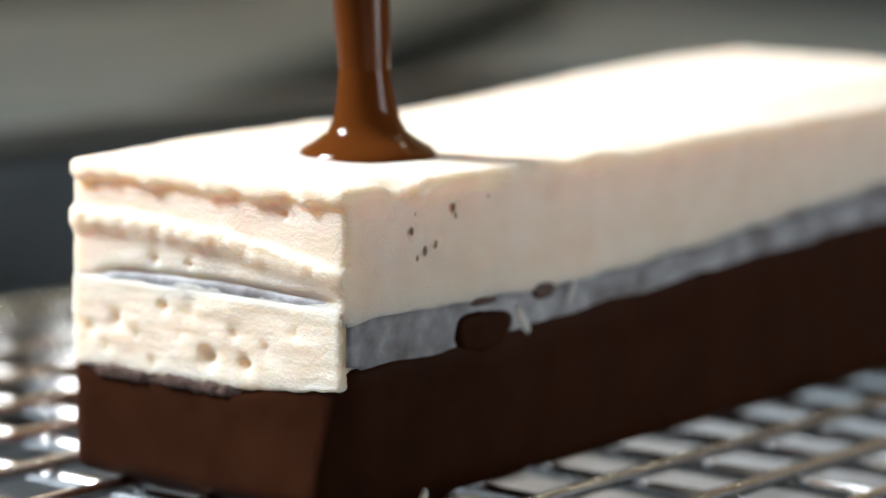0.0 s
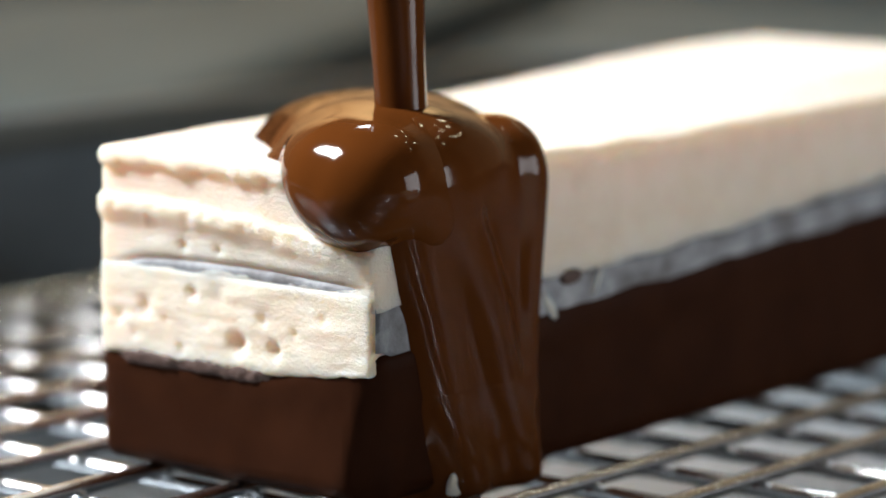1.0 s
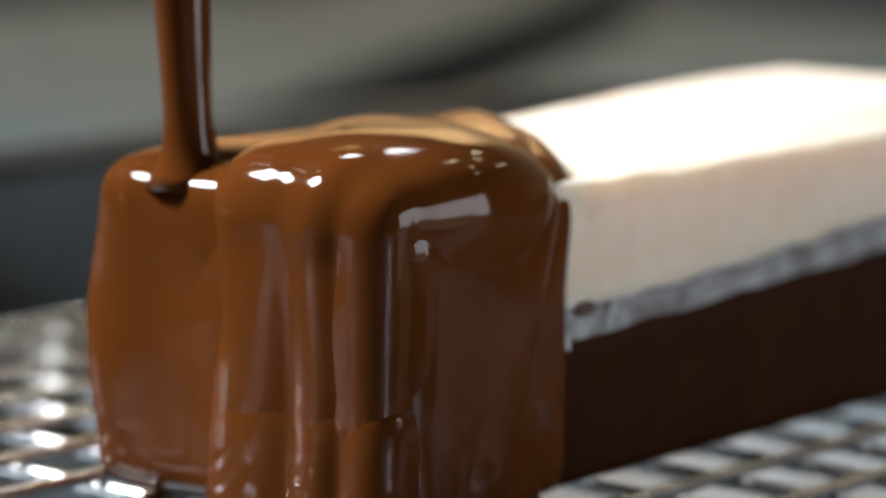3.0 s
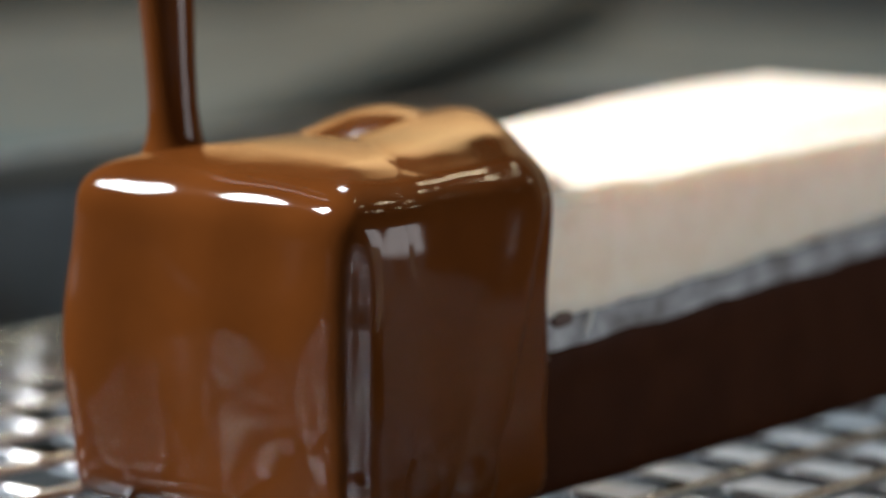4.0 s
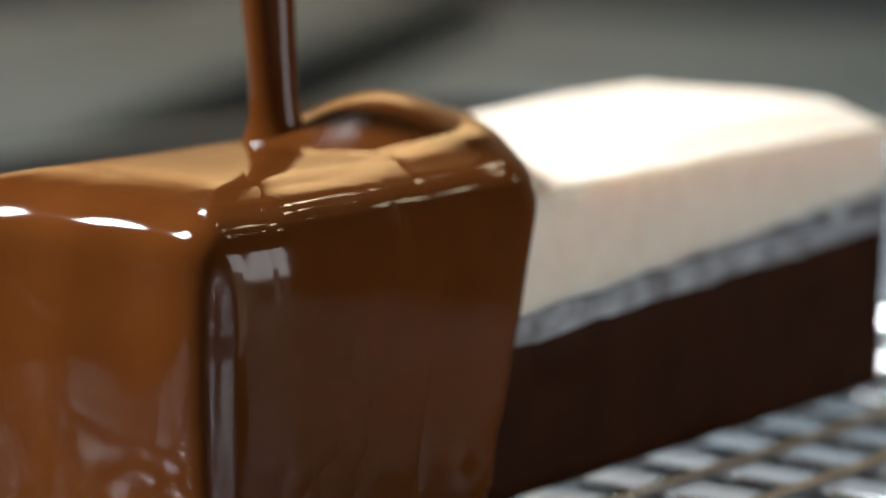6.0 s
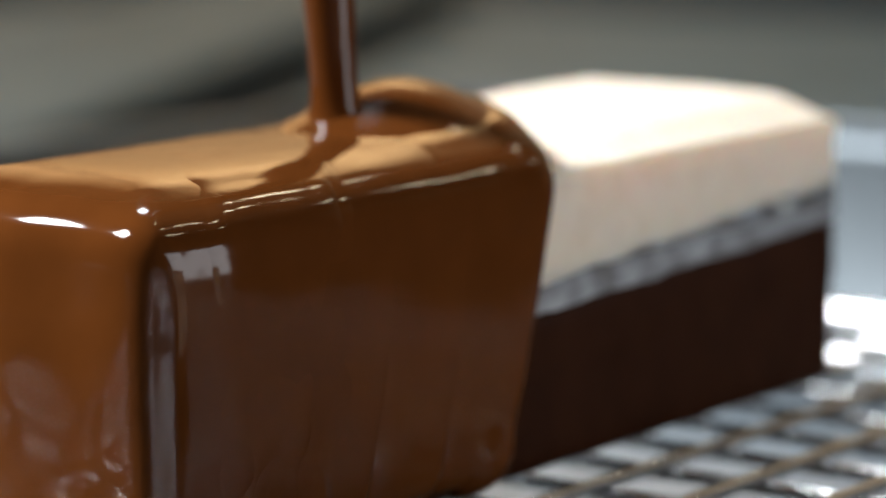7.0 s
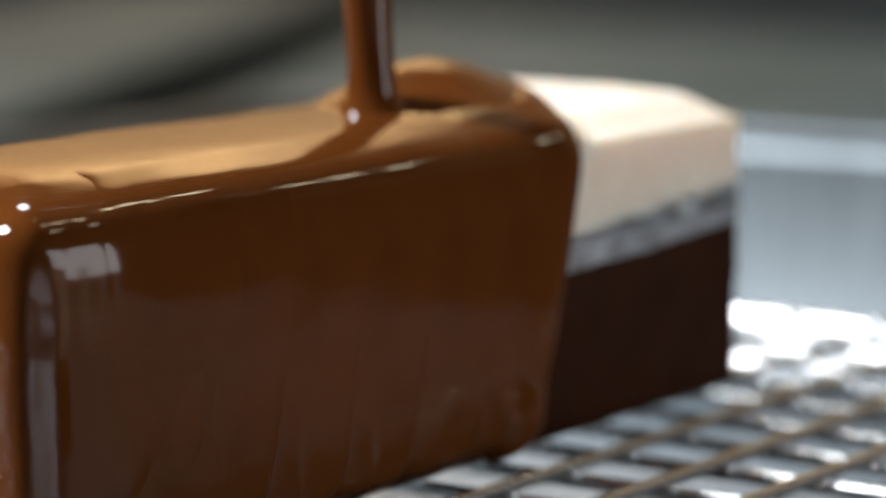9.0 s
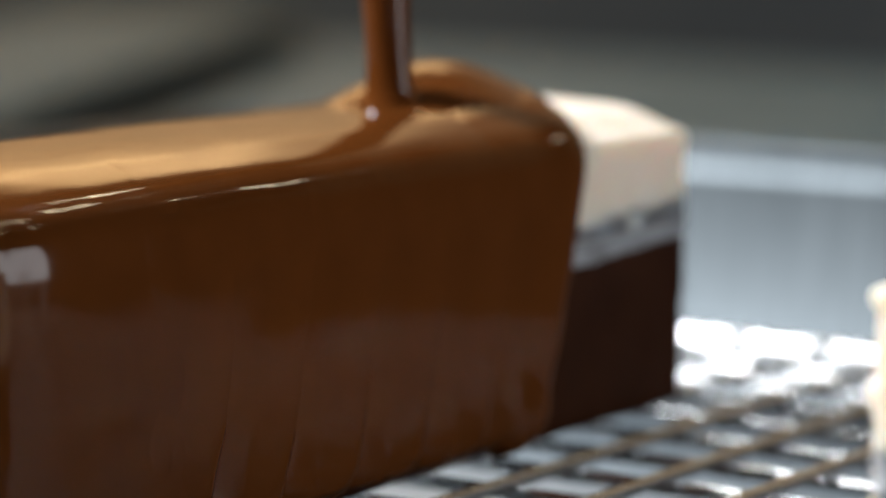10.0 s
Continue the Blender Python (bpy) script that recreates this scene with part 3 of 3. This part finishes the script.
LAG = 17.0
EDGE, TOP, ROUND = -2.7, 48.5, 5.2


def dome(p, ends=True):
    """The coating is thicker along the middle of the top and falls off softly to its edges."""
    e = np.minimum(p[:, 1] - EDGE, 54.6 - p[:, 1])
    if ends:
        e = np.minimum(e, p[:, 0] + 3.2)
    return smooth01(40, TOP, p[:, 2]) * 3.7 * (1 - np.exp(-(np.maximum(e, 0) / 9.5) ** 1.6))


def lean(p):
    """The long side draws in towards the top and spreads a little at the foot."""
    return (0.0078 * np.maximum(p[:, 2] - 35, 0) ** 2 - 0.025 * np.maximum(36 - p[:, 2], 0)) * smooth01(14, 3, p[:, 1])


def lobes_cap(bm):
    def shape(p, n):
        end = smooth01(0.1, 0.85, -n[:, 0])
        front = smooth01(20, 38, p[:, 0])
        p = p + n * ((0.08 + 1.3 * end) * (1 - front) * wobble(p * [1, 1, 0.6], 15, 51))[:, None]
        p = p + n * (0.07 * smooth01(41, 45, p[:, 2]) * wobble(p * [0.6, 1, 1], 4.0, 57))[:, None]
        side = smooth01(0.3, 0.9, -n[:, 1])
        p = p + n * (0.45 * side * (1 - front) * smooth01(26, 8, p[:, 2]) * wobble(p * [0.4, 1, 1], 5, 67))[:, None]
        p[:, 0] -= 0.05 * end * np.maximum(42 - p[:, 2], 0)
        corner = np.exp(-((np.degrees(np.arctan2(n[:, 1], n[:, 0])) + 135) / 15) ** 2) * smooth01(46, 36, p[:, 2])
        p = p - n * ((1.3 + 0.5 * wobble(p * [0, 0, 1], 3.5, 53)) * corner)[:, None]
        p[:, 2] += dome(p)
        p[:, 1] += smooth01(44, 52, p[:, 1]) * (1.6 * np.exp(-((p[:, 2] - 27) / 11) ** 2) - 1.3 * smooth01(18, 6, p[:, 2]))
        p[:, 1] += lean(p) + np.where(p[:, 1] < 6, 0.007 * np.maximum(14 - p[:, 0], 0) ** 2 * smooth01(-3, 4, p[:, 0]), 0)
        low = np.maximum(46 - p[:, 2], 0)
        p[:, 0] += front * (0.7 * np.maximum(p[:, 1], 0) - 3.4 * (1 - np.exp(-low / 9)) + 0.6 * wobble(p * [0, 0, 1], 9, 55))
        return p
    slab(bm, (-3.2, EDGE, 0), (44.0, 54.6, TOP), ROUND, shape)


def lobes_sleeve(k):
    """An angled length of coating round the bar. Its front edge lies at x = 0."""
    leading = k == 5
    along = np.array([LAG * k, 0, 0])

    def shape(p, n):
        q = p + along
        amp = 0.18 * wobble(q * [0.5, 1, 1], 13, 61) + 0.05 * wobble(q * [0.3, 1, 1], 4, 63)
        amp -= 0.7 * smooth01(-25, -36, p[:, 0])
        amp += 0.45 * smooth01(24, 6, p[:, 2]) * wobble(q * [0.35, 1, 1], 5, 67)
        amp += 0.08 * smooth01(41, 45, p[:, 2]) * wobble(q * [0.5, 1, 1], 4.0, 57)
        if leading:
            amp += 1.0 * smooth01(12, 0, p[:, 2]) * np.exp(-((p[:, 0] + 6) / 8) ** 2)
            amp += 0.5 * np.exp(-((p[:, 0] + 4) / 5) ** 2)
        p = p + n * amp[:, None]
        p[:, 2] += dome(p, False)
        if leading:
            p[:, 2] += 2.0 * smooth01(44, 50, p[:, 2]) * smooth01(-34, -10, p[:, 0]) * np.exp(-((p[:, 1] - 25) / 16) ** 2)
        low = np.maximum(48 - p[:, 2], 0) * smooth01(-30, -6, p[:, 0])
        p[:, 1] += lean(p)
        p[:, 0] += 0.7 * np.maximum(p[:, 1], 0) - 0.34 * low + 0.9 * wobble(np.stack([p[:, 2], p[:, 2] * 0, p[:, 2] * 0], 1), 9, 66) * smooth01(0, 10, low)
        return p

    def build(bm):
        slab(bm, (-36, EDGE, 0.8), (2.6, 54.6, TOP), ROUND, shape)
    return build


def lobes_mound(bm):
    def swell(p, n):
        up = smooth01(-6, -1, p[:, 2])
        wide = np.where(p[:, 0] < 0, 23.0, 17.0)
        hump = 6.0 * np.exp(-((p[:, 0] / wide) ** 2 + ((p[:, 1] + 2) / 15) ** 2))
        p[:, 2] += up * (hump - 3.4 * (np.abs(p[:, 1] + 4) / 24) ** 2.4 - 3.2 * (np.abs(p[:, 0]) / 38) ** 2)
        p[:, 0] += 0.6 * np.maximum(p[:, 1], 0) + 0.2 * np.minimum(p[:, 1], 0)
        return p
    slab(bm, (-38, -24, -9), (13, 20, -1.3), 3.5, swell, 1.2)


FIRST = pour("first_pool", FIRST_RUN, "pool of chocolate that bulges over the edge", (0, 0, 22))
TONGUE = pour("side_tongue", TONGUE_RUN, "tongue of chocolate that runs down the side", (0, 0, 18))
LONG = pour("long_tongue", LONG_RUN, "long tongue of chocolate down to the rack")
CORNER = pour("corner_lobe", CORNER_RUN, "lobe of chocolate that hangs over the corner", (0, 0, 18))
CORNER_LOW = pour("corner_drip", CORNER_LOW_RUN, "lobe of chocolate that slides down the cut end", (0, 0, 14))
END = pour("end_drip", END_RUN, "ropes of chocolate that run down both faces")
HALF = pour("end_curtain", HALF_RUN, "folded curtain of chocolate over the cut end")
WIDE = pour("wide_curtain", WIDE_RUN, "folded curtain of chocolate over the cut end")
SIDE_FOOT = pour("side_run_off", LONG_RUN[1:], "chocolate that runs off on to the rack", (3, 0, -3), (44, 30, 21))
CORNER_FOOT = pour("corner_run_off", WIDE_RUN[3:] + [SHEET], "chocolate that runs off on to the rack", (0, 0, -3), (44, 34, 21))
END_FOOT = pour("end_run_off", HALF_RUN[3:] + [SHEET], "chocolate that runs off on to the rack", (0, 0, -3), (44, 30, 21))
LEFT = flow("left_curtain", lobes_left)
CAP = flow("cap", lobes_cap, "smooth glossy coating over the end of the bar", relax=12)
SLEEVES = [flow("sleeve", lobes_sleeve(k), relax=8) for k in range(6)]
MOUND = flow("mound", lobes_mound, "swelling mound under the stream")


def crumb():
    v, q = lattice_box(steps(-1, 1, 0.4), steps(-0.8, 0.8, 0.4), steps(0, 3.2, 0.4))
    v, n = rounded(v, (-1, -0.8, 0), (1, 0.8, 3.2), np.array(0.6))
    v[:, :2] *= (1 - 0.2 * v[:, 2:3])
    v += n * (0.3 * wobble(v, 1.2, 91))[:, None]
    ob = part_mesh("cream_crumb", mesh_of("cream_crumb", v, q, CREAM))
    ob.location = (13.5 * MM, -3.0 * MM, 0)
    tagged(ob, "small pale cream crumb on the rack beside the bar", "crumb")


crumb()


def spot(x, y, z, rx=0, ry=0, rz=0):
    return pose(x * MM, y * MM, z * MM, rx, ry, rz)


def emerge(ob, hidden, rows, covered=None):
    """Stays inside the bar until the first row, then comes out; later flows cover it and it settles."""
    t0 = rows[0][0]
    last = rows[-1][1]
    if covered:
        rows = rows + [(2.9, last), (3.3, covered)]
        last = covered
    walk(ob, [(0, spot(*hidden)), (t0 - 0.06, spot(*hidden))] + [(t, spot(*p)) for t, p in rows] + [(10, spot(*last))])


def motions():
    walk(STREAM, [(t, spot(*p)) for t, p in (
        (0, (28.5, 19.5, 45.6)), (0.3, (24, 18, 48)), (0.5, (22, 14.5, 47.5)), (0.8, (17, 8.5, 47)), (1.0, (14.5, 7, 47)), (1.2, (12.5, 9.5, 47)), (1.5, (10.5, 13, 47)), (1.7, (8, 15.5, 47)),
        (2.0, (2, 20, 46.5)), (2.2, (1, 24, 47)), (3.3, (5, 44, 49)), (3.5, (7, 46, 49.5)), (4.0, (13, 47, 51)), (4.5, (32, 42, 53)), (5.0, (42, 33, 52)), (5.5, (44, 35.5, 53)),
        (7.0, (71, 27.5, 53.5)), (7.5, (75, 25.5, 53.5)), (8.0, (82, 23.5, 53.5)), (8.5, (89, 21.5, 53.5)), (9.0, (100, 22, 53.5)), (9.5, (111, 22.5, 53.5)), (10.0, (121, 23, 53.5)))])
    walk(FOOT, [(0, spot(28.5, 19.5, 45.4)), (0.15, spot(26, 18.6, 46)), (0.28, spot(24.2, 18, 44.5)), (0.36, spot(23.5, 17, 38)), (0.5, spot(22, 16, 31)), (10, spot(22, 16, 31))])
    walk(FIRST, [(0, spot(3, 7, -7.5)), (0.03, spot(3, 7, -6)), (0.1, spot(1, 5, -2.6)), (0.2, spot(0.5, 2.4, -0.9)), (0.3, spot(0, 0, 0)), (0.5, spot(0, 0, 0)), (0.7, spot(2, 4, -3)), (2.8, spot(2, 4, -3)), (3.2, spot(5, 5, -4.5)), (10, spot(5, 5, -4.5))])
    deep, under = (95, 7.5, -8.2), (5, 5, -4.5)
    emerge(TONGUE, deep, [(0.28, (7, 7, -7)), (0.35, (2, 5.2, -3.0)), (0.41, (0.6, 3.6, -1.4)), (0.47, (0, 1.8, -0.4)), (0.55, (0, 0, 0)), (0.8, (0, 0, 0)), (1.0, (3, 4, -3))], under)
    emerge(LONG, deep, [(0.56, (7, 7, -7)), (0.64, (2, 4.2, -2)), (0.72, (0.6, 2.2, -0.6)), (0.9, (0, 0, 0)), (1.56, (0, 0, 0)), (1.7, (3, 3, -3.5))], under)
    emerge(CORNER, deep, [(0.6, (8, 7, -7)), (0.7, (4, 3.4, -3)), (0.8, (1.8, 1.6, -1.2)), (1.0, (0, 0, 0)), (1.2, (0, 0, -1.5)), (1.4, (3, 3, -5))], under)
    emerge(CORNER_LOW, deep, [(1.05, (8, 7, -7)), (1.15, (2, 1.6, -1)), (1.28, (0, 0, 0)), (1.42, (0, 0, -3.5)), (1.55, (3, 3, -6))], under)
    emerge(END, deep, [(1.32, (8, 7, -7)), (1.39, (2.6, 1.6, 0)), (1.48, (0, 0, 0)), (1.56, (0, 0, -2)), (1.7, (2.5, 2.5, -4))], under)
    emerge(HALF, deep, [(1.52, (8, 6, -7)), (1.58, (2.6, 2.0, 0)), (1.66, (0, 0, 0)), (1.8, (0, 0.6, 0)), (1.95, (3, 2.5, -2))], under)
    emerge(WIDE, (95, 6.5, -10), [(1.74, (8, 4, -6)), (1.82, (0.5, -0.2, -0.4)), (2.0, (0, -0.6, 0)), (2.2, (0, 0.5, 0))], under)
    emerge(SIDE_FOOT, (20, 9, 8), [(0.74, (8, 8, 8)), (0.82, (2, 3, 3)), (0.92, (0, 0, 0)), (1.58, (0, 0, 0)), (1.74, (3, 4, 1))], (5, 5, 3))
    emerge(END_FOOT, (20, 9, 8), [(1.58, (8, 8, 8)), (1.63, (2, 1.6, 1)), (1.68, (0, 0, 0)), (1.82, (0, 0, 0)), (1.94, (1.6, 1.6, 0.5))], (5, 4, 3))
    emerge(CORNER_FOOT, (20, 9, 8), [(1.76, (8, 6, 8)), (1.84, (1.5, 1.0, 1)), (1.95, (0, 0, 0)), (2.2, (0, 0, 0))], (5, 4, 3))
    emerge(LEFT, (7, -6, -3.5), [(2.2, (7, -8, -3.5)), (2.34, (1.4, -17, -1)), (2.6, (0.3, -9, 0)), (3.0, (0, -1, 0)), (3.15, (0, 0, 0)), (3.5, (1.6, -1.2, -1))])
    emerge(CAP, (46, 25, -10), [(2.26, (46, 25, -10)), (2.45, (6.0, 4.2, -8)), (2.7, (4.0, 3.8, -4.5)), (2.95, (1.8, 2.4, -1.6)), (3.2, (0, 0, 0))])
    walk(MOUND, [(t, spot(*p)) for t, p in (
        (0, (75, 26, 34)), (2.2, (75, 26, 34)), (3.0, (46, 35, 46)), (3.3, (46, 36, 47.0)), (3.5, (45, 36.5, 48.2)), (4.0, (46, 36.5, 50.6)), (4.5, (49, 36, 52.2)), (5.0, (56, 34, 52.3)), (5.5, (63, 33, 52.9)),
        (7.0, (89, 31, 53.6)), (7.5, (97, 31, 53.6)), (8.0, (105, 31, 53.6)), (9.0, (125, 31, 53.6)), (10.0, (143, 31, 53.6)))])
    rest = 38.0
    front = ((3.5, 39.0), (4.0, 40.0), (4.5, 41.5), (5.0, 50), (5.5, 59), (7.0, 88), (7.5, 96), (8.0, 105), (9.0, 124), (10.0, 141))
    for k, ob in enumerate(SLEEVES):
        lag = (5 - k) * LAG
        rows = [(0, spot(rest + 38, 25, -10)), (2.3, spot(rest + 38, 25, -10)), (2.55, spot(rest + 4, 6, -8.5)), (3.2, spot(rest, 0.3, -0.3))]
        rows += [(t, spot(max(rest, x - lag), 0, 0)) for t, x in front]
        walk(ob, rows)


motions()
